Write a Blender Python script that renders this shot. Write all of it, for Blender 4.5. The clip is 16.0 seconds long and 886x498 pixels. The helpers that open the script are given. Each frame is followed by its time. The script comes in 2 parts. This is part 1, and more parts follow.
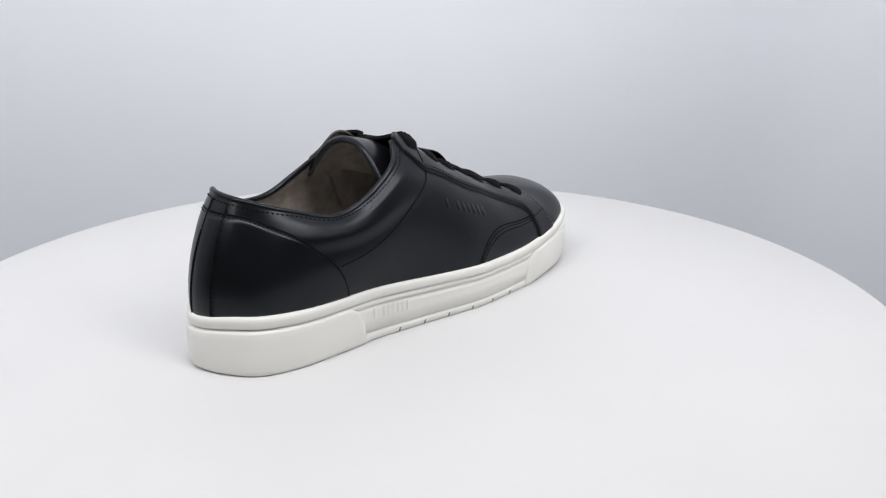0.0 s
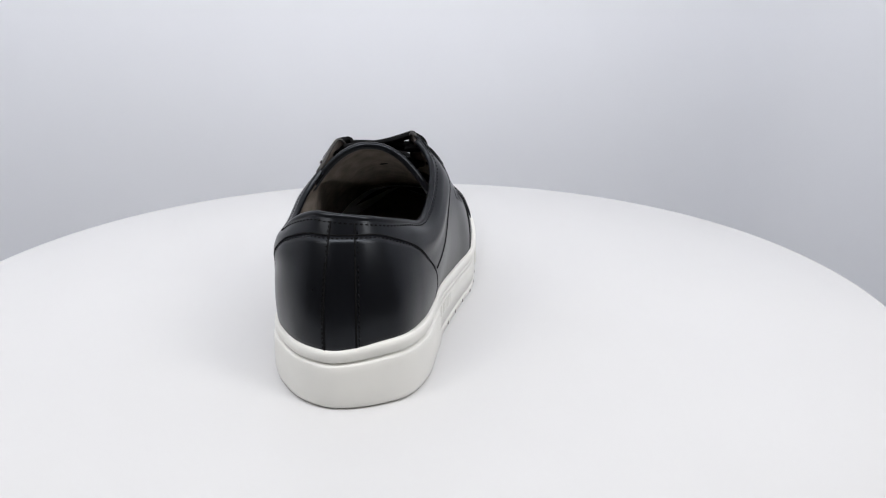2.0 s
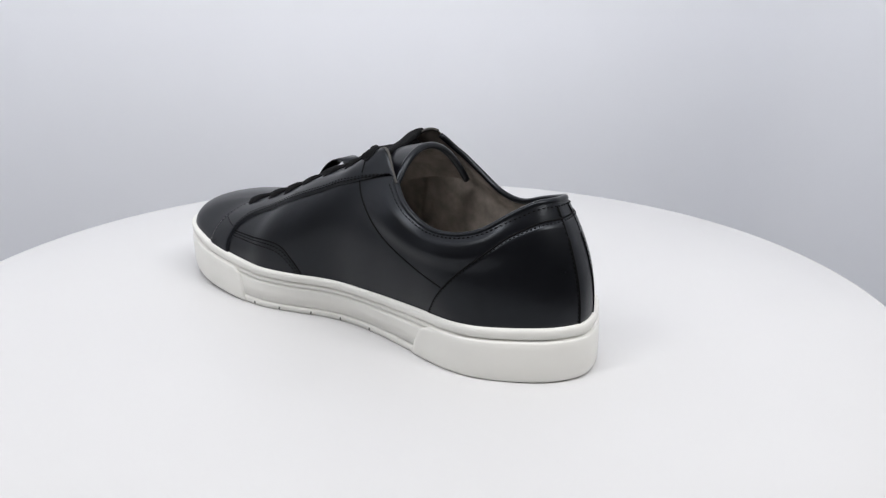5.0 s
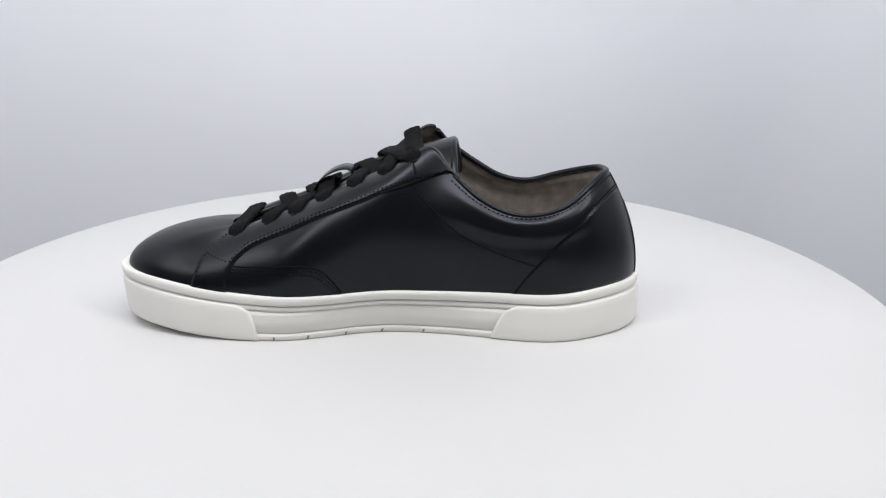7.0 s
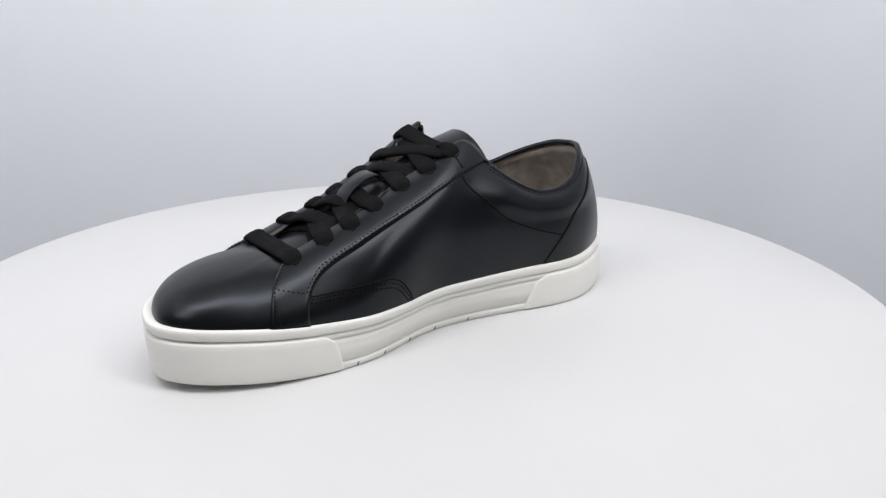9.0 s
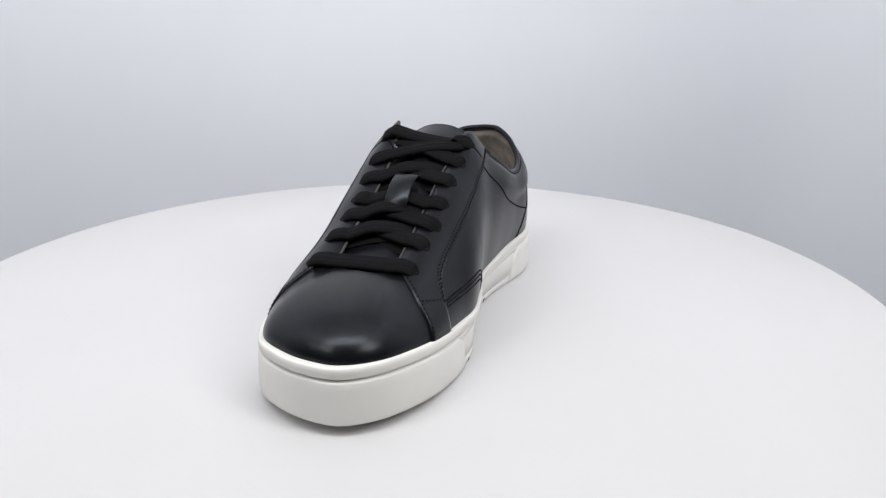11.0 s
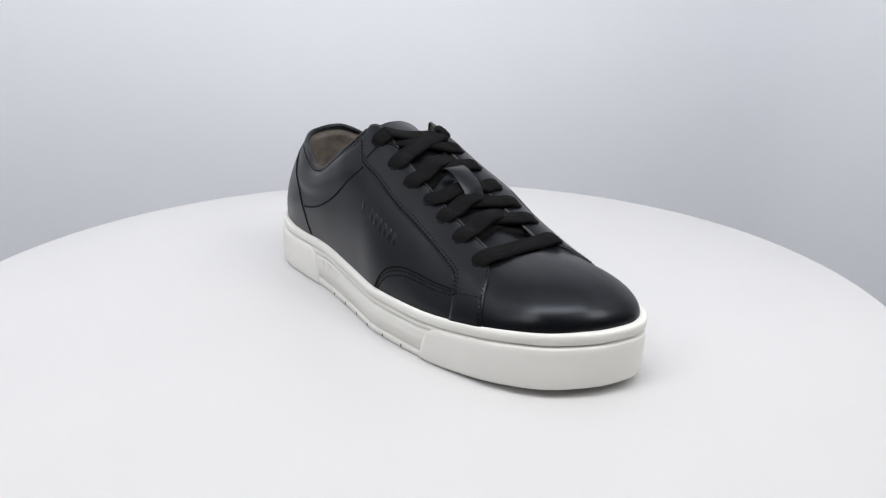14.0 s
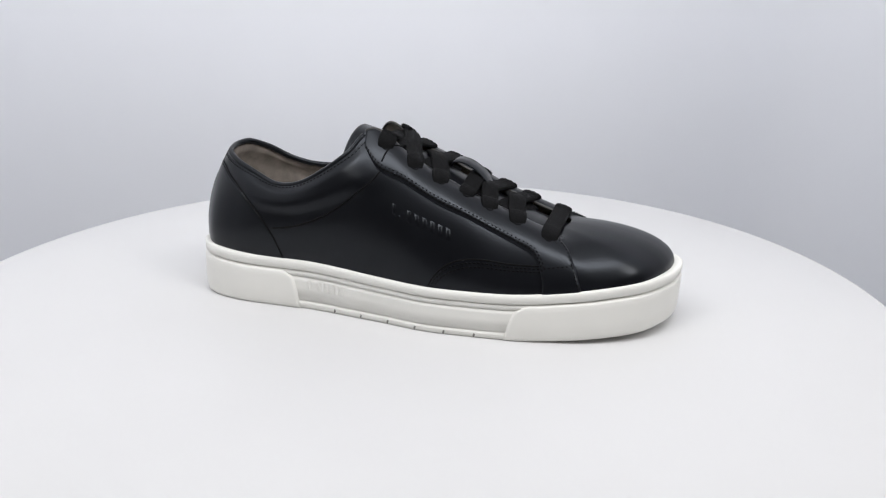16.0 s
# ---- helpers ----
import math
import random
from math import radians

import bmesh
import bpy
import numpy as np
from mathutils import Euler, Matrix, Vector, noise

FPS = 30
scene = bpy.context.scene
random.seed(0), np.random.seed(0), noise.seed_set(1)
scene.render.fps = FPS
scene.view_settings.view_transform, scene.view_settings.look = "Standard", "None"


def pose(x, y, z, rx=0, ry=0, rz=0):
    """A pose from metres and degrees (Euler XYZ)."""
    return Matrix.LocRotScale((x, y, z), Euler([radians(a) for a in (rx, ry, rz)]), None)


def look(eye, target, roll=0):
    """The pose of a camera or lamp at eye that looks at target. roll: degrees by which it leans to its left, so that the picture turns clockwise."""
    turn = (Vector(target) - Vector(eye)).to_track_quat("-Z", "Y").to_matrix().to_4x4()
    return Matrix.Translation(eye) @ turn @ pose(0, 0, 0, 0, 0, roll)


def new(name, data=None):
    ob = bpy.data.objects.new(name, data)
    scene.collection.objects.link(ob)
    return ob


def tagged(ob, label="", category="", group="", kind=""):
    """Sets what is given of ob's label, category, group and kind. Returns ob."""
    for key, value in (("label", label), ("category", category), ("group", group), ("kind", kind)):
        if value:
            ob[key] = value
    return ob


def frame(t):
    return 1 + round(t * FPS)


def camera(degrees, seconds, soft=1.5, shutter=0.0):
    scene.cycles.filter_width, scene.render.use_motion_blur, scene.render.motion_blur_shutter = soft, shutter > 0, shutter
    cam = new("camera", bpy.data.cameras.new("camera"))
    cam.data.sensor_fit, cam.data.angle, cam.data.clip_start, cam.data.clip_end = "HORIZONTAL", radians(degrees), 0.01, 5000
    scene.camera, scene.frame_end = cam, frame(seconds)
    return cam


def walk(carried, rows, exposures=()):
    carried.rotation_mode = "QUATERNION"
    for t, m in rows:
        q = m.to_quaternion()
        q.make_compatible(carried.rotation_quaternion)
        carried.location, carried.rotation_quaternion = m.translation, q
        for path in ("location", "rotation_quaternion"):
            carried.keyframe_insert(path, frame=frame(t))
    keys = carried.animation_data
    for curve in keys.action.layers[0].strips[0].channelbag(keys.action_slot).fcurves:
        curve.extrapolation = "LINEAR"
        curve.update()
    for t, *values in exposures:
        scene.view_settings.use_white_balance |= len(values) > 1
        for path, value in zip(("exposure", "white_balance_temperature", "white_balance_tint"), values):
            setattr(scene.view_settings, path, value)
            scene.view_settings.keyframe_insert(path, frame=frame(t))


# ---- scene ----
U = 0.52        # shoe drawing units to metres


# ---- camera ----
cam = camera(52.53, 16.0, soft=1.2)
EYE = Vector((0.0, -0.5463, 0.2210))
AIM = EYE + Vector((0.04347, 0.94641, -0.32003))
walk(cam, [(0.0, look(EYE, AIM, 0.07)), (16.0, look(EYE, AIM, 0.07))], exposures=[(0.0, 0.0), (16.0, 0.0)])

# ---- light ----
world = bpy.data.worlds.new("studio_world")
scene.world = world
world.use_nodes = True
world.node_tree.nodes["Background"].inputs[0].default_value = (0.9, 0.95, 1.0, 1)
world.node_tree.nodes["Background"].inputs[1].default_value = 0.02


def area(name, eye, target, sx, sy, watts, colour):
    data = bpy.data.lights.new(name, "AREA")
    data.shape, data.size, data.size_y, data.energy, data.color = "RECTANGLE", sx, sy, watts, colour
    ob = new(name, data)
    ob.matrix_world = look(eye, target)
    return ob


area("softbox_top", (0.0, -0.05, 1.35), (0, 0.0, 0), 1.2, 0.9, 2.7, (0.975, 0.985, 1.0))
# unseen lamp, added only to lift the brightness of the paper backdrop
area("added_backdrop_fill", (-0.05, -0.34, 0.90), (-0.05, 0.48, 0.06), 1.0, 0.16, 6.9, (0.95, 0.962, 1.0))
area("softbox_west", (-0.84, -0.66, 1.00), (0, 0, 0.05), 0.46, 0.56, 4.0, (1.0, 0.985, 0.96))
area("softbox_east", (0.84, -0.66, 1.00), (0, 0, 0.05), 0.46, 0.56, 6.5, (1.0, 0.985, 0.96))


# ---- materials ----
def material(name, colour, rough=0.5, metal=0.0, mottle=0.1, scale=40.0, bump=0.0, bump_scale=400.0, coat=0.0, spec=0.5, tint=(1, 1, 1)):
    m = bpy.data.materials.new(name)
    m.use_nodes = True
    nt = m.node_tree
    b = nt.nodes["Principled BSDF"]
    b.inputs["Roughness"].default_value = rough
    b.inputs["Metallic"].default_value = metal
    b.inputs["Coat Weight"].default_value = coat
    b.inputs["Coat Roughness"].default_value = 0.25
    b.inputs["Specular IOR Level"].default_value = spec
    b.inputs["Specular Tint"].default_value = (*tint, 1)
    co = nt.nodes.new("ShaderNodeTexCoord")
    n1 = nt.nodes.new("ShaderNodeTexNoise")
    n1.inputs["Scale"].default_value, n1.inputs["Detail"].default_value = scale, 5
    nt.links.new(co.outputs["Object"], n1.inputs["Vector"])
    ramp = nt.nodes.new("ShaderNodeValToRGB")
    dark = [c * (1 - mottle) for c in colour]
    light = [min(1, c * (1 + mottle)) for c in colour]
    ramp.color_ramp.elements[0].position, ramp.color_ramp.elements[1].position = 0.3, 0.7
    ramp.color_ramp.elements[0].color, ramp.color_ramp.elements[1].color = (*dark, 1), (*light, 1)
    nt.links.new(n1.outputs["Fac"], ramp.inputs["Fac"])
    nt.links.new(ramp.outputs["Color"], b.inputs["Base Color"])
    rr = nt.nodes.new("ShaderNodeMapRange")
    rr.inputs["To Min"].default_value, rr.inputs["To Max"].default_value = rough * 0.85, min(1, rough * 1.15)
    nt.links.new(n1.outputs["Fac"], rr.inputs["Value"])
    nt.links.new(rr.outputs["Result"], b.inputs["Roughness"])
    if bump:
        n2 = nt.nodes.new("ShaderNodeTexNoise")
        n2.inputs["Scale"].default_value, n2.inputs["Detail"].default_value = bump_scale, 4
        nt.links.new(co.outputs["Object"], n2.inputs["Vector"])
        bp = nt.nodes.new("ShaderNodeBump")
        bp.inputs["Strength"].default_value, bp.inputs["Distance"].default_value = bump, 0.001
        nt.links.new(n2.outputs["Fac"], bp.inputs["Height"])
        nt.links.new(bp.outputs["Normal"], b.inputs["Normal"])
    return m


# blue cast of the light is put into the leather's base colour and specular tint
LEATHER = material("black_leather", (0.0046, 0.0048, 0.0062), 0.29, mottle=0.15, scale=25, bump=0.045, bump_scale=900, spec=0.28, tint=(0.86, 0.92, 1.0))
RUBBER = material("off_white_rubber", (0.76, 0.75, 0.712), 0.55, mottle=0.025, scale=25, bump=0.06, bump_scale=1800, spec=0.4)
LINING = material("taupe_textile", (0.225, 0.195, 0.172), 0.95, mottle=0.25, scale=120, bump=0.5, bump_scale=2600, spec=0.1)
LACE = material("black_lace_cotton", (0.0055, 0.0055, 0.006), 0.8, mottle=0.25, scale=400, bump=0.5, bump_scale=3500, spec=0.10)
THREAD = material("black_thread", (0.0045, 0.0045, 0.005), 0.8, mottle=0.2, scale=300, spec=0.12)
EDGE = material("raw_leather_edge", (0.07, 0.066, 0.062), 0.75, mottle=0.3, scale=300, bump=0.3, bump_scale=2500, spec=0.3)
# grey that stands in for the shade inside the sole's slots
SLOT_SHADE = material("slot_shade_grey", (0.20, 0.195, 0.18), 0.9, mottle=0.1)
DISC = material("white_laminate", (0.605, 0.60, 0.60), 0.5, mottle=0.012, scale=9, bump=0.02, bump_scale=900, spec=0.35)
PAPER = material("white_backdrop_paper", (0.838, 0.848, 0.882), 0.9, mottle=0.015, scale=3, spec=0.1)
# for the unseen room shell; lightened so that it bounces fill from the front
ROOM = material("light_grey_plaster", (0.45, 0.45, 0.455), 0.9, mottle=0.05, scale=5, bump=0.1, bump_scale=200)
ROOM_FLOOR = material("dark_grey_vinyl", (0.07, 0.07, 0.072), 0.7, mottle=0.1, scale=8)
STEEL = material("grey_steel", (0.4, 0.4, 0.41), 0.4, metal=1.0)


# ---- helpers ----
def mesh_object(name, bm, mat, smooth=True):
    bmesh.ops.recalc_face_normals(bm, faces=bm.faces)
    me = bpy.data.meshes.new(name)
    bm.to_mesh(me)
    bm.free()
    me.materials.append(mat)
    if smooth:
        for f in me.polygons:
            f.use_smooth = True
    return new(name, me)


def part(name, bm, mat, parent, label="", smooth=True):
    ob = mesh_object(name, bm, mat, smooth)
    ob.parent = parent
    if label:
        tagged(ob, label)
    return ob


def grid(bm, pts, close_u=False, close_v=False):
    """pts[i][j] to a sheet of quads; returns the vertices."""
    vs = [[bm.verts.new(Vector(q) * U) for q in row] for row in pts]
    n, m = len(vs), len(vs[0])
    for i in range(n if close_u else n - 1):
        for j in range(m if close_v else m - 1):
            a, b, c, d = vs[i][j], vs[(i + 1) % n][j], vs[(i + 1) % n][(j + 1) % m], vs[i][(j + 1) % m]
            if len({a, b, c, d}) == 4:
                bm.faces.new((a, b, c, d))
    return vs


def spline(values, closed):
    """Catmull-Rom through rows of numbers; returns f(k) with k in stations."""
    a = np.array(values, float)
    n = len(a)

    def f(k):
        i = math.floor(k)
        t = k - i
        if closed:
            q = [a[(i + d) % n] for d in (-1, 0, 1, 2)]
        else:
            i = min(max(i, 0), n - 2)
            t = k - i
            q = [a[min(max(i + d, 0), n - 1)] for d in (-1, 0, 1, 2)]
        return 0.5 * (2 * q[1] + (q[2] - q[0]) * t + (2 * q[0] - 5 * q[1] + 4 * q[2] - q[3]) * t * t + (3 * q[1] - q[0] - 3 * q[2] + q[3]) * t ** 3)
    return f


# ---- the studio ----
def rounded_rect(x0, x1, y0, y1, r, n=10):
    out = []
    for cx, cy, a0 in ((x1 - r, y1 - r, 0), (x0 + r, y1 - r, 90), (x0 + r, y0 + r, 180), (x1 - r, y0 + r, 270)):
        for k in range(n + 1):
            a = radians(a0 + 90 * k / n)
            out.append((cx + r * math.cos(a), cy + r * math.sin(a)))
    return out


def box_shell(name, x0, x1, y0, y1, z0, z1, mat, label, category):
    bm = bmesh.new()
    bmesh.ops.create_cube(bm, size=1, matrix=Matrix.LocRotScale(((x0 + x1) / 2, (y0 + y1) / 2, (z0 + z1) / 2), None, (x1 - x0, y1 - y0, z1 - z0)))
    tagged(mesh_object(name, bm, mat, False), label, category, kind="structure")


def studio():
    ring = rounded_rect(-0.62, 0.535, -0.95, 0.48, 0.13, 14)
    ring2 = rounded_rect(-0.624, 0.539, -0.954, 0.484, 0.134, 14)
    inner = [q for q in ring if q[1] > 0]
    outer = [q for q in ring2 if q[1] > 0]
    inner = [(0.535, -0.20)] + inner + [(-0.62, -0.20)]
    outer = [(0.539, -0.20)] + outer + [(-0.624, -0.20)]
    zs = (-0.80, -0.4, 0.0, 0.4, 0.8, 1.25)
    bm = bmesh.new()
    rows = [[(x / U, y / U, z / U) for z in zs] + [(X / U, Y / U, z / U) for z in reversed(zs)] for (x, y), (X, Y) in zip(inner, outer)]
    vs = grid(bm, rows, close_v=True)
    bm.faces.new(vs[0]), bm.faces.new(list(reversed(vs[-1])))
    tagged(mesh_object("backdrop", bm, PAPER), "seamless white paper backdrop curving round the turntable", "backdrop", kind="structure")
    box_shell("floor", -2.2, 2.2, -2.4, 1.8, -0.85, -0.80, ROOM_FLOOR, "dark grey studio floor", "floor")
    box_shell("ceiling", -2.2, 2.2, -2.4, 1.8, 1.75, 1.80, ROOM, "light grey studio ceiling", "ceiling")
    box_shell("wall_north", -2.2, 2.2, 1.80, 1.88, -0.80, 1.75, ROOM, "light grey studio wall", "wall")
    box_shell("wall_south", -2.2, 2.2, -2.48, -2.40, -0.80, 1.75, ROOM, "light grey studio wall", "wall")
    box_shell("wall_west", -2.28, -2.2, -2.4, 1.8, -0.80, 1.75, ROOM, "light grey studio wall", "wall")
    box_shell("wall_east", 2.2, 2.28, -2.4, 1.8, -0.80, 1.75, ROOM, "light grey studio wall", "wall")


studio()


def turned(bm, profile, n=192):
    """Turn a profile of (radius, height) in metres round the z axis."""
    grid(bm, [[(r * math.cos(2 * math.pi * k / n) / U, r * math.sin(2 * math.pi * k / n) / U, z / U) for r, z in profile] for k in range(n)], close_u=True)


def turntable():
    top = new("turntable")
    tagged(top, "round white turntable with a smooth matt top", "turntable")
    bm = bmesh.new()
    R = 0.3140
    turned(bm, [(0.0005, 0.0), (0.08, 0.0), (0.16, 0.0), (0.24, 0.0), (R - 0.004, 0.0), (R - 0.0015, -0.0006), (R, -0.003), (R, -0.015), (R - 0.003, -0.018), (0.0005, -0.018)])
    bmesh.ops.remove_doubles(bm, verts=bm.verts, dist=0.0012)
    part("disc", bm, DISC, top)
    bm = bmesh.new()
    turned(bm, [(0.001, -0.018), (0.09, -0.018), (0.09, -0.03), (0.04, -0.04), (0.04, -0.10), (0.001, -0.10)], 64)
    part("spindle", bm, STEEL, top, "grey steel spindle under the disc")
    bm = bmesh.new()
    turned(bm, [(0.001, -0.101), (0.16, -0.101), (0.17, -0.11), (0.17, -0.79), (0.16, -0.80), (0.001, -0.80)], 96)
    tagged(mesh_object("pedestal", bm, PAPER), "white round pedestal under the turntable", "pedestal")
    return top


# ---- the shoe: outline of the sole, top line of the upper ----
# station: sole outline x y, top line x y z, profile a b c and bulge
STATIONS = (
    (-.282, .024, -.238, .026, .183, .35, .55, .30, .003), (-.272, -.008, -.232, .003, .180, .35, .55, .30, .004),
    (-.249, -.038, -.213, -.015, .173, .35, .55, .30, .004), (-.206, -.053, -.185, -.027, .164, .40, .55, .25, .006),
    (-.150, -.0565, -.150, -.037, .153, .45, .60, .22, .011), (-.100, -.059, -.118, -.042, .157, .50, .60, .20, .013),
    (-.050, -.066, -.085, -.045, .175, .55, .65, .18, .006), (.000, -.074, -.055, -.040, .197, .54, .61, .15, .002),
    (.050, -.083, -.030, -.015, .221, .41, .48, .12, .0), (.100, -.083, .020, -.008, .185, .37, .42, .08, .0),
    (.150, -.080, .080, -.007, .153, .34, .39, .04, .0), (.200, -.072, .135, -.007, .130, .37, .41, .02, .0),
    (.247, -.060, .180, -.004, .1125, .40, .43, .02, .001), (.291, -.036, .194, .010, .113, .53, .50, .02, .003),
    (.316, -.001, .199, .022, .114, .60, .52, .0, .003), (.327, .033, .200, .030, .1145, .62, .52, .0, .003),
    (.3255, .066, .199, .040, .114, .60, .52, .0, .003), (.297, .097, .195, .050, .113, .53, .50, .02, .003),
    (.247, .119, .182, .060, .1135, .39, .42, .02, .001), (.200, .127, .135, .061, .131, .36, .38, .02, .003),
    (.155, .129, .085, .060, .152, .38, .40, .04, .006), (.120, .127, .040, .060, .174, .43, .45, .08, .009),
    (.080, .115, .000, .063, .191, .48, .51, .11, .0115), (.040, .101, -.038, .069, .213, .53, .57, .13, .0135),
    (.000, .095, -.062, .082, .190, .56, .62, .15, .0145), (-.050, .098, -.092, .098, .165, .55, .65, .18, .015),
    (-.100, .106, -.125, .102, .149, .50, .60, .20, .014), (-.150, .114, -.157, .101, .147, .45, .60, .22, .012),
    (-.190, .112, -.188, .094, .155, .40, .55, .25, .006), (-.225, .098, -.213, .077, .172, .35, .55, .30, .006),
    (-.260, .074, -.230, .056, .183, .35, .55, .30, .004), (-.278, .048, -.237, .040, .184, .35, .55, .30, .003))
NS = len(STATIONS)
plan = spline([s[:2] for s in STATIONS], True)
topline = spline([s[2:5] for s in STATIONS], True)
abc = spline([s[5:] for s in STATIONS], True)


def smooth(a, b, x):
    t = min(1, max(0, (x - a) / (b - a)))
    return t * t * (3 - 2 * t)


def sole_top(x, y):
    return 0.006 * smooth(0.035, -0.03, y) * smooth(0.02, -0.12, x) + 0.0565 + 0.0145 * smooth(0.14, 0.34, x) + 0.004 * smooth(-0.16, -0.27, x) - 0.002 * math.exp(-((x - 0.10) / 0.09) ** 2)


def sole_bottom(x):
    return 0.0105 * smooth(0.14, 0.34, x) + 0.001 * smooth(-0.22, -0.28, x)


def outward(k):
    d = plan(k + 0.05) - plan(k - 0.05)
    d /= np.hypot(*d)
    return np.array([d[1], -d[0]])


def flare(k):
    """How far the top of the sole stands out beyond its foot at the waist."""
    k = k % NS
    return 0.013 * smooth(19.4, 23.0, k) * smooth(27.0, 24.2, k) + 0.0045 * smooth(12.4, 14.4, k) * smooth(18.2, 16.2, k)


def wall(k, h, out=0.0):
    """A point of the sole's side wall: h from 0 at the ground to 1 at the rim, moved outwards."""
    q = plan(k) + outward(k) * (out + flare(k) * h ** 1.3)
    z0, z1 = sole_bottom(q[0]), sole_top(q[0], q[1])
    return np.array([q[0], q[1], z0 + (z1 - z0) * h])


def inset(k):
    """How far the upper stands back from the sole's outline."""
    k = k % NS
    return 0.0056 + 0.0055 * smooth(12.5, 14.5, k) * smooth(17.5, 15.5, k) + 0.0025 * smooth(0.3, 1.5, k) * smooth(4.0, 2.8, k)


def controls(k):
    """The four control points of the upper's profile at a station."""
    o = np.array([*outward(k), 0.0])
    q = plan(k) + o[:2] * (flare(k) - inset(k))
    F = np.array([q[0], q[1], sole_top(q[0], q[1]) - 0.004])
    T = topline(k)
    a, b, c, g = abc(k)
    dz = T[2] - F[2]
    C1 = F + o * g + np.array([0, 0, a * dz])
    s = smooth(5.6, 7.0, k % NS) * smooth(10.5, 9.2, k % NS) + smooth(20.2, 21.6, k % NS) * smooth(26.2, 24.8, k % NS)
    S = T * (1 - s) + s * sum(topline(k + d) for d in (-1.5, -0.75, 0.0, 0.75, 1.5)) / 5
    C2 = S + o * g * 0.8 + np.array([(F[0] - S[0]) * b, (F[1] - S[1]) * b, -c * dz])
    return np.concatenate([F, C1, C2, T, o])


STEP = 64
TABLE = np.array([controls(i / STEP) for i in range(NS * STEP)])


def surf(k, v):
    """A point of the upper: v from 0 at the sole to 1 at the top line."""
    i = math.floor(k * STEP)
    f = k * STEP - i
    c = TABLE[i % (NS * STEP)] * (1 - f) + TABLE[(i + 1) % (NS * STEP)] * f
    w = 1 - v
    q = w ** 3 * c[0:3] + 3 * w * w * v * c[3:6] + 3 * w * v * v * c[6:9] + v ** 3 * c[9:12]
    kk = k % NS
    pad = smooth(8.2, 6.6, kk) * smooth(1.6, 4.0, kk) if kk < 16 else smooth(23.6, 25.2, kk) * smooth(30.6, 28.2, kk)
    if pad > 0 and v > 0.5:
        q = q + c[12:15] * 0.0050 * pad * smooth(0.52, 0.74, v) * smooth(1.0, 0.86, v)
    return q


def normal(k, v):
    e = 0.02
    du = surf(k + e, v) - surf(k - e, v)
    dv = surf(k, min(1, v + e)) - surf(k, max(0, v - e))
    n = np.cross(du, dv)
    n /= max(1e-9, np.linalg.norm(n))
    return n if np.dot(n[:2], outward(k)) + n[2] > 0 else -n


def on(k, v, lift=0.0):
    return surf(k, v) + normal(k, v) * lift


KS = np.arange(0, NS, 0.125)
VS = np.linspace(0, 1, 41)
CLOUD = np.array([[surf(k, v) for v in VS] for k in KS])


def find(side, x, z):
    """Station and height on the upper whose side view is (x, z)."""
    ok = (KS < 15) if side < 0 else (KS > 15)
    d = (CLOUD[:, :, 0] - x) ** 2 + (CLOUD[:, :, 2] - z) ** 2
    d[~ok] = 9
    i, j = np.unravel_index(np.argmin(d), d.shape)
    k, v, s, t = KS[i], VS[j], 0.06, 0.012
    best = d[i, j]
    for _ in range(40):
        moved = False
        for dk, dv in ((s, 0), (-s, 0), (0, t), (0, -t)):
            w = min(1, max(0, v + dv))
            q = surf(k + dk, w)
            e = (q[0] - x) ** 2 + (q[2] - z) ** 2
            if e < best:
                k, v, best, moved = k + dk, w, e, True
        if not moved:
            s, t = s / 2, t / 2
    return k, v


def line(side, pts, n):
    """A smooth line on the upper through side-view points, as (k, v) pairs."""
    f = spline([find(side, *q) for q in pts], False)
    return [f(t) for t in np.linspace(0, len(pts) - 1, n)]


def patch(name, A, B, m, lift, mat, parent, label=""):
    """A leather overlay between two lines on the upper, lying on it with its own thickness."""
    bm = bmesh.new()
    rows = []
    for a, b in zip(A, B):
        qs = [(1 - t) * np.array(a) + t * np.array(b) for t in np.linspace(0, 1, m)]
        rows.append([on(*qs[0], -0.001)] + [on(k, v, lift * (0.75 if j in (0, m - 1) else 1)) for j, (k, v) in enumerate(qs)] + [on(*qs[-1], -0.001)])
    first = [on(*((1 - t) * np.array(A[0]) + t * np.array(B[0])), -0.001) for t in np.linspace(0, 1, m)]
    last = [on(*((1 - t) * np.array(A[-1]) + t * np.array(B[-1])), -0.001) for t in np.linspace(0, 1, m)]
    rows = [[first[0], *first, first[-1]]] + rows + [[last[0], *last, last[-1]]]
    grid(bm, rows)
    return part(name, bm, mat, parent, label)


def tube(bm, pts, r, n=8, squash=1.0, ups=None, closed=False):
    """A round or flat cord along points in shoe units."""
    P = [np.array(q, float) for q in pts]
    rows = []
    for i, q in enumerate(P):
        d = P[(i + 1) % len(P)] - P[i - 1] if closed else P[min(i + 1, len(P) - 1)] - P[max(i - 1, 0)]
        d /= max(1e-9, np.linalg.norm(d))
        up = np.array(ups[i], float) if ups is not None else np.array([0.0, 0.0, 1.0])
        s = np.cross(d, up)
        s /= max(1e-9, np.linalg.norm(s))
        w = np.cross(s, d)
        rows.append([q + r * (s * math.cos(a) + w * math.sin(a) * squash) for a in np.arange(n) * 2 * math.pi / n])
    vs = grid(bm, rows, close_u=closed, close_v=True)
    if not closed:
        bm.faces.new(vs[0]), bm.faces.new(list(reversed(vs[-1])))


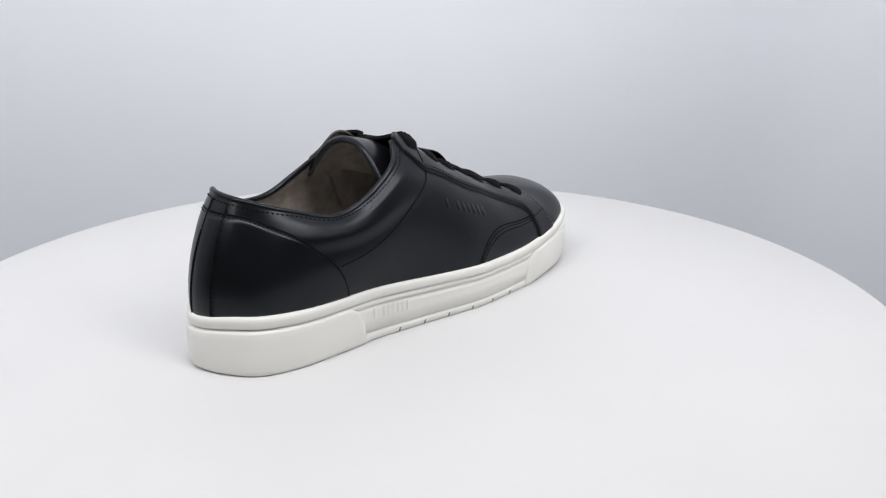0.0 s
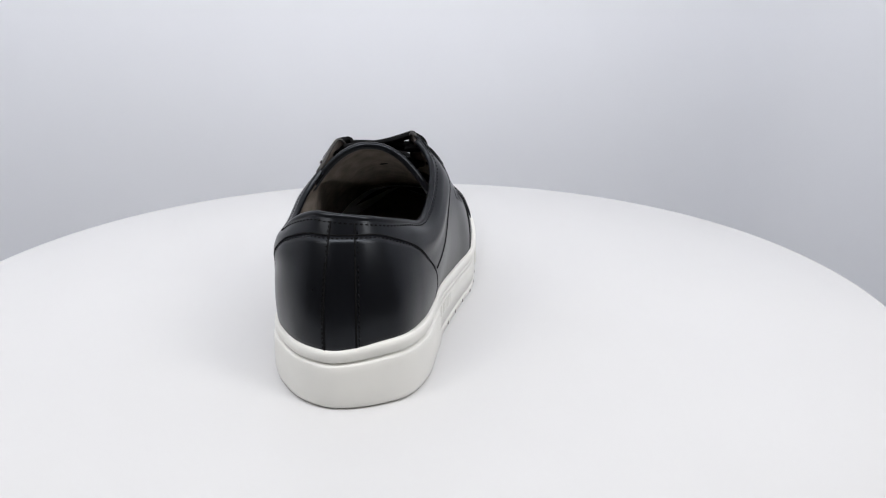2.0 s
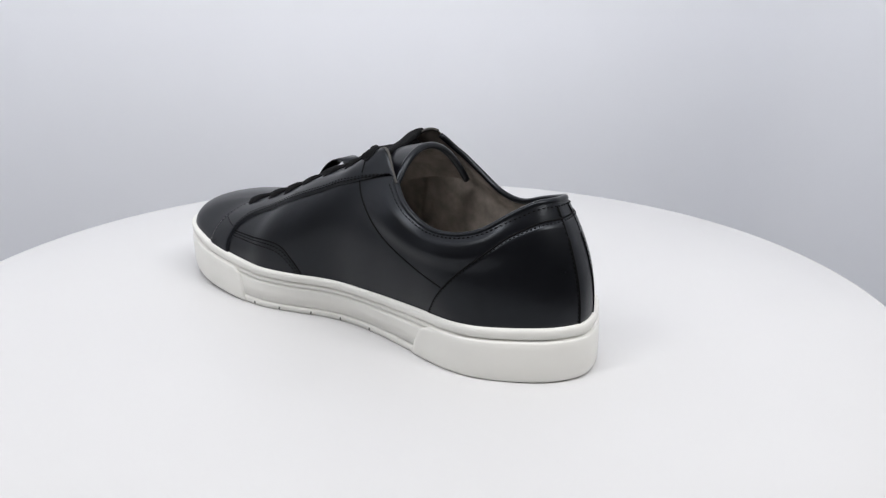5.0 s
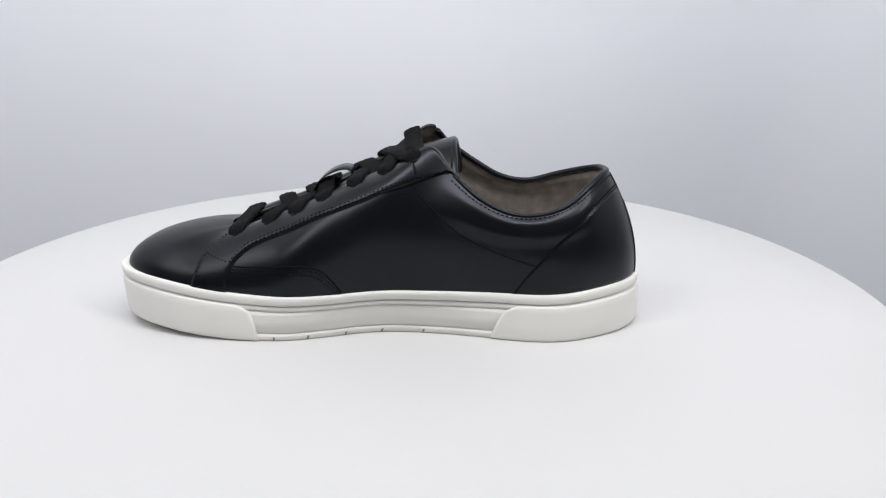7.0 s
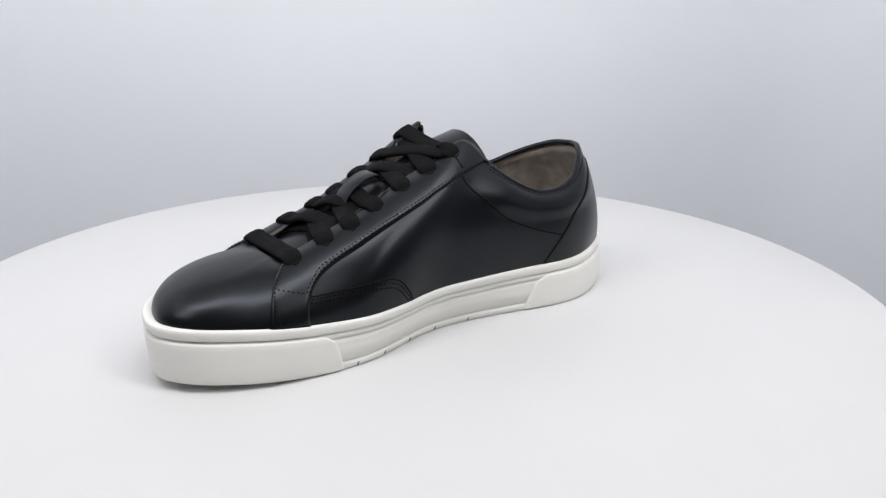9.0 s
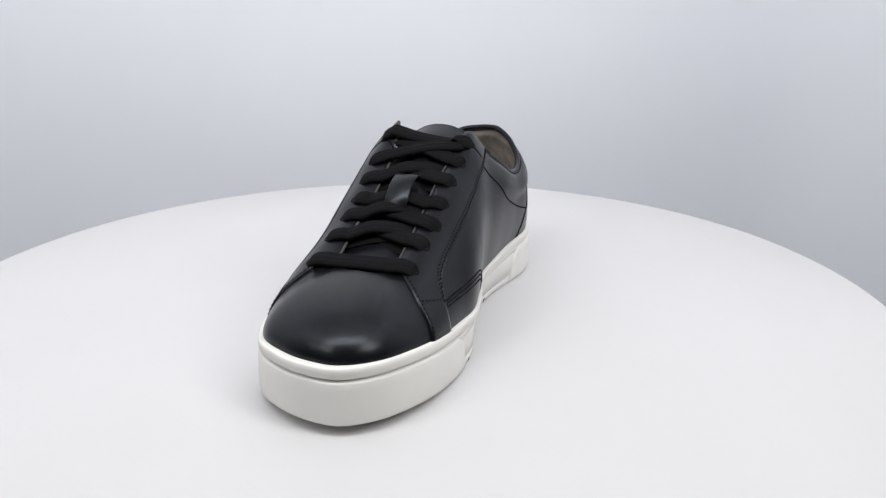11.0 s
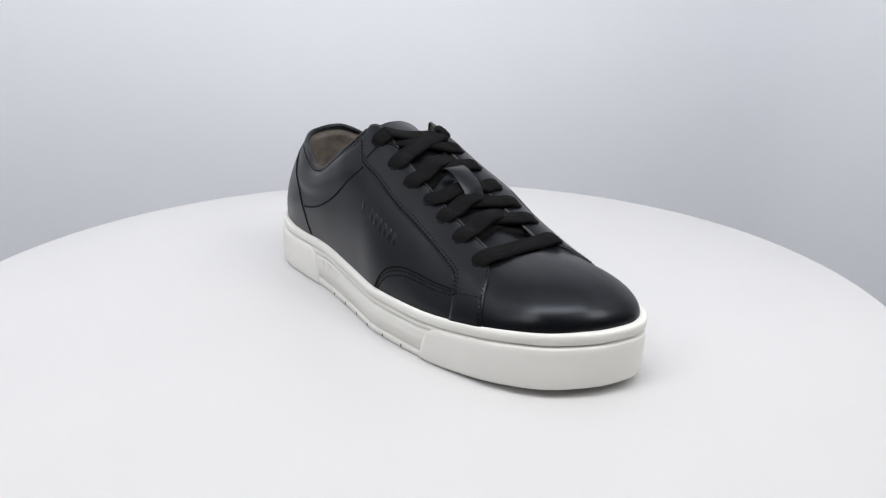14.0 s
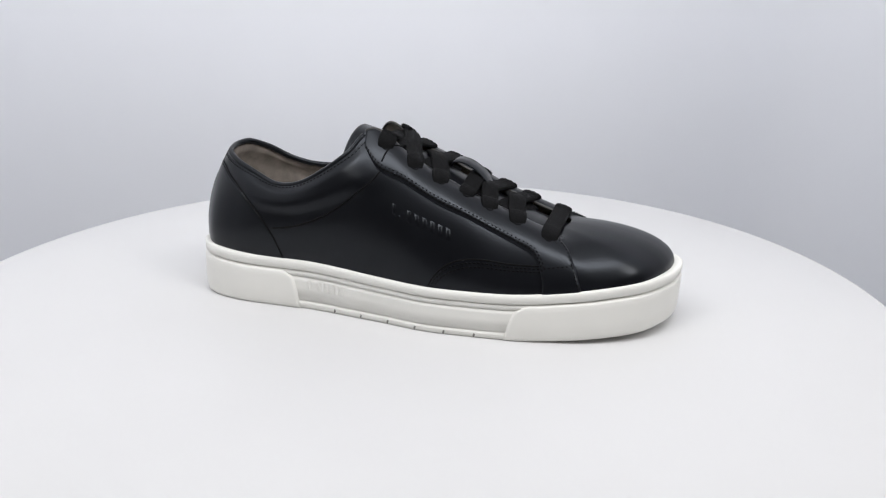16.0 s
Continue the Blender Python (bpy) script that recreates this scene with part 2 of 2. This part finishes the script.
def stitches(name, kv, parent, lift=0.0012, gap=0.0050, size=0.0009):
    """A row of single stitches along a line on the upper."""
    bm = bmesh.new()
    P = [on(k, v, lift) for k, v in kv]
    N = [normal(k, v) for k, v in kv]
    run = np.r_[0, np.cumsum([np.linalg.norm(P[i + 1] - P[i]) for i in range(len(P) - 1)])]
    for s in np.arange(0.002, run[-1] - 0.003, gap):
        seg = []
        for t in (s, s + gap * 0.3, s + gap * 0.68):
            i = min(int(np.searchsorted(run, t)) - 1, len(P) - 2)
            f = (t - run[i]) / max(1e-9, run[i + 1] - run[i])
            seg.append((P[i] * (1 - f) + P[i + 1] * f, N[i]))
        tube(bm, [seg[0][0] - seg[0][1] * 0.001, seg[1][0] + seg[1][1] * 0.0003, seg[2][0] - seg[2][1] * 0.001], size, 5, 0.8, [q[1] for q in seg])
    return tagged(part(name, bm, THREAD, parent), kind="stuff")


def seam(name, kv, parent, r=0.0010, lift=0.0001, mat=None):
    bm = bmesh.new()
    tube(bm, [on(k, v, lift) for k, v in kv], r, 6, 0.8, [normal(k, v) for k, v in kv])
    return part(name, bm, mat or THREAD, parent)


def build_sole(shoe):
    ks = np.arange(0, NS, 0.1)
    bm = bmesh.new()
    prof = ((0.0, -0.012), (0.0, -0.0042), (0.025, -0.0024), (0.10, -0.0018), (0.155, -0.0020), (0.165, -0.0038), (0.185, -0.0038), (0.195, -0.0022), (0.45, -0.0026),
            (0.56, -0.0027), (0.640, -0.0028), (0.650, -0.0046), (0.672, -0.0046), (0.682, -0.0028), (0.772, -0.0022), (0.780, -0.0044), (0.796, -0.0046), (0.806, -0.0020),
            (0.84, -0.0008), (0.92, -0.0006), (0.975, -0.0011), (0.993, -0.0024), (1.0, -0.0044), (0.99, -0.010), (0.93, -0.017))
    rows = [[wall(k, h, o) for h, o in prof] for k in ks]
    vs = grid(bm, rows, close_u=True)
    bm.faces.new([r[0] for r in vs]), bm.faces.new([r[-1] for r in vs])
    sole = part("sole", bm, RUBBER, shoe, "off-white rubber cup sole")

    def bumper(name, k0, k1, lean0, lean1, label):
        bm = bmesh.new()
        prof = ((0.0, -0.008), (0.0, -0.0026), (0.03, -0.0004), (0.10, 0.0007), (0.35, 0.0008), (0.62, 0.0006), (0.72, 0.0002), (0.755, -0.0008), (0.772, -0.0042))
        n = int((k1 - k0) * 12)
        rows = []
        for i in range(-1, n + 2):
            t = min(1, max(0, i / n))
            row = []
            for h, o in prof:
                c = 0.35 * max(0, (h - 0.52) / 0.25) ** 2.5
                k = k0 + (k1 - k0) * t + (lean0 * h + c) * (1 - t) ** 8 + (lean1 * h - c) * t ** 8
                fade = 0.5 if i in (0, n) else 1.0
                row.append(wall(k, h, -0.006 if i in (-1, n + 1) else o - 0.0012 * (1 - fade)))
            rows.append(row)
        grid(bm, rows)
        return part(name, bm, RUBBER, shoe, label)
    bumper("toe_bumper", 9.88, 20.02, 0.30, -0.25, "smooth off-white rubber toe bumper")
    bumper("heel_bumper", 26.12, 36.66, 0.45, -0.2, "smooth off-white rubber heel bumper")

    # slots along the lower edge of the waist, their shade laid on as dark cords
    for k0, k1, n in ((5.6, 9.2, 6), (20.5, 24.6, 5)):
        for t in np.linspace(0, 1, n):
            k = k0 + (k1 - k0) * t
            bm = bmesh.new()
            tube(bm, [wall(k, 0.02, -0.0042), wall(k + 0.01, 0.05, -0.0024), wall(k + 0.03, 0.10, -0.0024)], 0.0013, 6, 1.0, [(*outward(k), 0.2)] * 3)
            part("sole_slot_shade", bm, SLOT_SHADE, sole)
    # raised bars where the maker's name is moulded
    for i in range(8):
        if i == 1:
            continue
        bm = bmesh.new()
        k = 4.88 + i * 0.132
        rows = [[wall(k + dk, h, o) for h in (0.42, 0.44, 0.60, 0.62)] for dk, o in ((0.0, -0.0035), (0.012, -0.0019), (0.081, -0.0019), (0.093, -0.0035))]
        grid(bm, rows)
        part("moulded_bar", bm, RUBBER, sole)


def build_upper(shoe):
    ks = np.arange(0, NS, 0.1)
    vs_ = np.linspace(0, 1, 34)
    bm = bmesh.new()
    rows = []
    for k in ks:
        rows.append([on(k, v) for v in vs_])
    grid(bm, rows, close_u=True)
    upper = part("upper", bm, LEATHER, shoe, "smooth black leather upper")

    # lining inside, from the top line down to the insole
    bm = bmesh.new()
    rows = []
    for k in ks:
        row = [on(k, 1.0, 0.0)]
        thick = 0.005 + 0.004 * (1 if (k < 7.6 or k > 24.2) else 0)
        for v in np.linspace(0.985, 0.02, 20):
            row.append(on(k, v, -thick * smooth(1.0, 0.93, v)))
        rows.append(row)
    grid(bm, rows, close_u=True)
    part("lining", bm, LINING, shoe, "taupe textile lining")
    bm = bmesh.new()
    vs = [bm.verts.new(Vector((*(plan(k) - outward(k) * 0.012), sole_top(*plan(k)) - 0.0045)) * U) for k in np.arange(0, NS, 0.25)]
    bm.faces.new(vs)
    part("insole", bm, LINING, shoe, "taupe insole")

    # rolled binding of the collar
    bm = bmesh.new()
    kk = np.arange(24.15, 32 + 7.75, 0.1)
    tube(bm, [on(k, 0.992, -0.0022) for k in kk], 0.0036, 10, 1.0, [normal(k, 0.98) for k in kk])
    part("collar_binding", bm, LEATHER, shoe, "rolled black leather collar edge")
    stitches("collar_stitching", [(k, 0.945) for k in kk], shoe, 0.0003, 0.0052, 0.0008)

    # eyestays
    low = {-1: [(-.034, .203), (-.012, .180), (.022, .165), (.062, .144), (.116, .121), (.153, .105), (.173, .094), (.182, .078), (.185, .056)],
           1: [(-.060, .1905), (-.034, .1830), (-.006, .1740), (.022, .164), (.054, .151), (.119, .123), (.152, .109), (.173, .096), (.185, .080), (.188, .056)]}
    front = {-1: [(.186, .112), (.205, .102), (.216, .088), (.224, .072), (.228, .060)],
             1: [(.188, .113), (.203, .106), (.217, .094), (.226, .074), (.230, .060)]}
    for side in (-1, 1):
        A = line(side, low[side], 60)
        k0, k1 = (7.75, 12.0) if side < 0 else (24.3, 18.0)
        B = [(k, 1.0) for k in np.linspace(k0, k1, 44)] + [tuple(q) for q in line(side, front[side], 17)[1:]]
        patch("eyestay", A, B, 12, 0.0026, LEATHER, shoe, "black leather eyestay with double stitching")
        inner = [np.array(a) * 0.945 + np.array(b) * 0.055 for a, b in zip(A, B)]
        inner2 = [np.array(a) * 0.885 + np.array(b) * 0.115 for a, b in zip(A, B)]
        stitches("eyestay_stitching", inner[:52], shoe, 0.0026)
        stitches("eyestay_stitching", inner2[:52], shoe, 0.0026)
        stitches("vamp_stitching", [np.array(b) * 0.92 + np.array(a) * 0.08 for a, b in zip(A, B)][44:], shoe, 0.0026)
        cross = line(side, [(.182, .083), (.200, .085), (.216, .086)] if side < 0 else [(.186, .088), (.200, .091), (.216, .095)], 14)
        stitches("eyestay_stitching", cross, shoe, 0.0026)
        a, b = (A[9], B[14]) if side > 0 else (A[7], B[10])
        seam("eyestay_seam", [np.array(a) * (1 - t) + np.array(b) * t for t in np.linspace(0.15, 1, 14)], shoe, 0.0010, 0.0026)
        # raw edge along the throat
        bm = bmesh.new()
        E = [b for b in B if b[1] > 0.999]
        tube(bm, [on(k, 1.0, 0.0008) for k, v in E], 0.0017, 6, 1.0, [normal(k, 0.99) for k, v in E])
        part("eyestay_edge", bm, EDGE, shoe, "raw grey leather edge")
        # side overlay behind the toe
        W = line(side, [(.181, .086), (.148, .087), (.122, .090), (.096, .090), (.076, .083), (.063, .070), (.054, .055)] if side < 0 else
                 [(.183, .085), (.140, .087), (.102, .090), (.082, .085), (.068, .070), (.059, .054)], 40)
        seam("overlay_edge", W, shoe)
        stitches("overlay_stitching", [(k, max(0, v - 0.024)) for k, v in W], shoe, 0.0006, 0.0048, 0.0007)
        stitches("overlay_stitching", [(k, max(0, v - 0.052)) for k, v in W], shoe, 0.0006, 0.0048, 0.0007)
        # seam under the padded collar
        C = line(side, [(-.012, .197), (-.022, .176), (-.046, .149), (-.071, .127), (-.102, .111), (-.133, .099), (-.155, .092)] if side > 0 else
                 [(.004, .194), (-.012, .178), (-.029, .161), (-.061, .135), (-.090, .118), (-.119, .107), (-.149, .101)], 40)
        seam("collar_seam", C, shoe)

    # heel counter
    H1 = line(-1, [(-.137, .058), (-.150, .093), (-.172, .119), (-.200, .144), (-.228, .161), (-.245, .166)], 40)
    H2 = line(1, [(-.133, .056), (-.156, .090), (-.182, .118), (-.211, .145), (-.230, .160), (-.246, .166)], 40)
    mid = [(32.0 + (H1[-1][0]) * (1 - t) + (H2[-1][0] - 32) * t, H1[-1][1] * (1 - t) + H2[-1][1] * t) for t in np.linspace(0, 1, 16)]
    ring = [(32 + k, v) for k, v in H1] + mid[1:-1] + [tuple(q) for q in reversed(H2)]
    base = [(k, 0.0) for k, v in ring]
    patch("heel_counter", base, ring, 14, 0.0006, LEATHER, shoe, "black leather heel counter")
    seam("heel_seam", ring, shoe, 0.0008, 0.0004)
    stitches("heel_stitching", [(k, max(0, v - 0.022)) for k, v in ring], shoe, 0.0006, 0.0046, 0.0007)
    for k in (32.55, 31.35):
        for v0, v1, up in ((0.02, 0.70, 0.0010), (0.71, 0.95, 0.0004)):
            seam("backstay_seam", [(k, v) for v in np.linspace(v0, v1, 24)], shoe, 0.0010, up)
            stitches("backstay_stitching", [(k + (0.09 if k > 32 else -0.09), v) for v in np.linspace(v0, v1 - 0.02, 30)], shoe, up + 0.0001, 0.0048, 0.0007)

    # embossed bars where the maker's name is pressed into the side
    for i in range(8):
        x, z = 0.007 + 0.0092 * i, 0.1425 - 0.0034 * i
        wide, high = (0.0030, 0.0040) if i == 1 else (0.0066, 0.0140)
        z -= 0.005 if i == 1 else 0
        bm = bmesh.new()
        rows = []
        for dx, edge in ((0, -0.0006), (0.0012, 0.0004), (wide - 0.0012, 0.0004), (wide, -0.0006)):
            row = []
            for dz, e2 in ((0.5, -0.0006), (0.40, 0.0004), (0.0, 0.0004), (-0.40, 0.0004), (-0.5, -0.0006)):
                k, v = find(-1, x + dx - 0.12 * high * dz, z - 0.002 - 0.35 * dx + dz * high)
                row.append(on(k, v, min(edge, e2)))
            rows.append(row)
        grid(bm, rows)
        part("embossed_bar", bm, LEATHER, shoe)
    return upper


def throat(t):
    """Middle line of the tongue from the throat's base (0) to its top (1): x, z, half width."""
    f = spline([(.216, .104, .030), (.180, .1120, .040), (.132, .1310, .044), (.080, .1555, .046), (.030, .180, .048), (-.018, .2045, .057), (-.060, .2165, .067)], False)
    return f(t * 6)


def tongue_at(t, s, off=0.0):
    x, z, w = throat(t)
    drop = (0.004 + 0.050 * t ** 1.5) * abs(s) ** 2.2
    pad = off * (1 - 0.8 * abs(s) ** 6) * (0.3 + 0.7 * t)
    return np.array([x - 0.006 * t * s * s + pad * 0.45, 0.028 + s * w, z - drop + pad])


def build_tongue(shoe):
    for name, off, mat, label in (("tongue", 0.0, LEATHER, "padded black leather tongue"), ("tongue_lining", -0.0075, LINING, "taupe tongue lining")):
        bm = bmesh.new()
        grid(bm, [[tongue_at(i / 48, j / 14, off) for j in range(-14, 15)] for i in range(49)])
        part(name, bm, mat, shoe, label)
    bm = bmesh.new()
    tube(bm, [tongue_at(1.0, s, -0.0037) for s in np.linspace(-1, 1, 33)], 0.0043, 12, 0.95)
    part("tongue_edge", bm, LEATHER, shoe, "rolled black leather tongue edge")


LATERAL = ((.184, -.032), (.147, -.028), (.113, -.025), (.084, -.024), (.055, -.027), (.024, -.028), (-.012, -.027))
MEDIAL = ((.183, .083), (.146, .081), (.115, .082), (.081, .081), (.047, .078), (.012, .077), (-.021, .078))


def upper_z(side, x, y):
    """The station and height of the upper over a place in plan, near the top line."""
    lo, hi = (7.0, 13.0) if side < 0 else (17.0, 24.5)
    ok = (KS >= lo) & (KS <= hi)
    d = (CLOUD[:, :, 0] - x) ** 2 + (CLOUD[:, :, 1] - y) ** 2
    d[~ok] = 9
    d[:, :16] = 9
    i, j = np.unravel_index(np.argmin(d), d.shape)
    best = (d[i, j], KS[i], VS[j])
    for k in np.linspace(KS[i] - 0.15, KS[i] + 0.15, 13):
        for v in np.linspace(VS[j] - 0.03, min(1, VS[j] + 0.03), 13):
            q = surf(k, v)
            e = (q[0] - x) ** 2 + (q[1] - y) ** 2
            if e < best[0]:
                best = (e, k, v)
    return best[1], best[2]


def build_laces(shoe):
    rows = {}
    for side, plan_pts in ((-1, LATERAL), (1, MEDIAL)):
        for i, (x, y) in enumerate(plan_pts):
            k, v = upper_z(side, x, y)
            rows[side, i] = (k, v)

    def strand(side, i, j, over, tuck=True, width=0.0105):
        """A lace from an eyelet on one side over the throat to row j of the other side, where it dives under the edge."""
        k, v = rows[side, i]
        k2, v2 = rows[-side, j]
        n1, n2 = normal(k, v), normal(k2, v2)
        rise = np.array([0.30, 0.0, 0.95])
        A = np.array((LATERAL if side < 0 else MEDIAL)[i])
        B = np.array((MEDIAL if side < 0 else LATERAL)[j])
        edge = {-1: -0.006, 1: 0.060}
        ta, tb = (edge[side] - A[1]) / (B[1] - A[1]), (edge[-side] - A[1]) / (B[1] - A[1])

        def over_upper(where, t, lift):
            q = A * (1 - t) + B * t
            return on(*upper_z(where, q[0], q[1]), lift)
        a, b = over_upper(side, ta, 0.0046), over_upper(-side, tb, 0.0046 if not tuck else -0.004)
        P = [over_upper(side, -0.05, -0.005), over_upper(side, 0.03, 0.0030), over_upper(side, ta * 0.6, 0.0044), a]
        N = [n1, n1, n1, n1 * 0.6 + rise * 0.6]
        for t in (0.33, 0.67):
            P.append(a * (1 - t) + b * t + rise * (0.0035 + over) * (1.0 if t < 0.5 or not tuck else 0.75))
            N.append(rise + n1 * 0.3 * (1 - t))
        P.append(b), N.append(rise if tuck else n2 * 0.6 + rise * 0.6)
        if tuck:
            P.append(over_upper(-side, tb + (1 - tb) * 0.6, -0.011)), N.append(rise)
        else:
            P += [over_upper(-side, tb + (1 - tb) * 0.4, 0.0044), over_upper(-side, 0.97, 0.0030), over_upper(-side, 1.05, -0.005)]
            N += [n2, n2, n2]
        fp, fn = spline(P, False), spline(N, False)
        bm = bmesh.new()
        ring = []
        for c in range(32):
            ang = 2 * math.pi * c / 32
            cx, cy = math.cos(ang), math.sin(ang)
            ridge = 1 + (0.10 * math.cos(7 * math.pi * cx) if abs(cx) < 0.9 else 0)
            ring.append((np.sign(cx) * abs(cx) ** 0.8, np.sign(cy) * abs(cy) ** 0.6 * 0.34 * ridge))
        ts = np.linspace(0, len(P) - 1, 40)
        pts = []
        for n, t in enumerate(ts):
            q, up_ = fp(t), fn(t)
            d = fp(min(t + 0.05, len(P) - 1)) - fp(max(t - 0.05, 0))
            d /= max(1e-9, np.linalg.norm(d))
            sd = np.cross(d, up_)
            sd /= max(1e-9, np.linalg.norm(sd))
            w = np.cross(sd, d)
            end = min(smooth(-0.3, 1.5, t), smooth(-0.3, 1.5, len(P) - 1 - t) if not tuck else 1)
            r = width * (0.68 + 0.32 * end)
            pts.append([q + sd * r * x + w * r * y for x, y in ring])
        vs = grid(bm, pts, close_v=True)
        bm.faces.new(vs[0]), bm.faces.new(list(reversed(vs[-1])))
        part("lace", bm, LACE, shoe, "flat ribbed black cotton lace")
    strand(-1, 0, 0, -0.003, tuck=False)
    for i in range(1, 6):
        if i == 3:
            strand(-1, 3, 3, 0.003, tuck=False, width=0.0100)
            continue
        strand(1, i, i + 1, -0.001)
        if i < 5:
            strand(-1, i, i + 1, 0.0050)
    # under passes that show between the rows
    for side, i, j, h in ((1, 0, 1, 0.003), (-1, 0, 1, 0.006), (1, 3, 4, 0.002), (-1, 3, 4, 0.005)):
        k1, k2 = rows[side, i][0] * 0.6 + rows[side, j][0] * 0.4, rows[-side, j][0]
        a, b = on(k1, 0.97, -0.006), on(k2, 0.97, -0.005)
        bm = bmesh.new()
        P = [a * (1 - t) + b * t + np.array([0.25, 0, 0.95]) * h * math.sin(math.pi * t) for t in np.linspace(0, 1, 14)]
        tube(bm, P, 0.0100, 14, 0.24, [(0.42, 0, 0.9)] * 14)
        part("lace", bm, LACE, shoe, "flat ribbed black cotton lace")
    strand(-1, 5, 6, -0.001, tuck=False)
    strand(-1, 6, 6, -0.006)
    # punched eyelets under the lace ends
    for (side, i), (k, v) in rows.items():
        bm = bmesh.new()
        c, n = on(k, v, 0.0026), normal(k, v)
        e = surf(k + 0.05, v) - surf(k - 0.05, v)
        e /= np.linalg.norm(e)
        f = np.cross(n, e)
        tube(bm, [c + 0.0042 * (e * math.cos(a) + f * math.sin(a)) for a in np.arange(16) * math.pi / 8], 0.0009, 6, 0.7, [n] * 16, closed=True)
        part("eyelet", bm, THREAD, shoe)
    # loop on the tongue that holds the lace
    bm = bmesh.new()
    loop = []
    for t in np.linspace(0, 1, 20):
        x, z = 0.101 - 0.046 * t, 0.152 + 0.023 * t + 0.0135 * math.sin(math.pi * t) ** 0.45
        loop.append([(x, 0.030 + y, z + dz) for y, dz in ((-.0135, 0), (-.0125, .0011), (.0125, .0011), (.0135, 0), (.0125, -.0011), (-.0125, -.0011))])
    grid(bm, loop, close_v=True)
    part("tongue_loop", bm, LEATHER, shoe, "short leather loop on the tongue holding the lace")


def build_shoe():
    shoe = new("sneaker")
    tagged(shoe, "black leather low-top lace-up sneaker with an off-white rubber sole", "shoe")
    build_sole(shoe)
    build_upper(shoe)
    build_tongue(shoe)
    build_laces(shoe)
    return shoe


table = turntable()
sneaker = build_shoe()


def motions():
    rows = [(k * 0.5, pose(0, 0, 0, 0, 0, 44.99 + 18.5013 * k * 0.5)) for k in range(33)]
    walk(table, rows)
    walk(sneaker, rows)


motions()
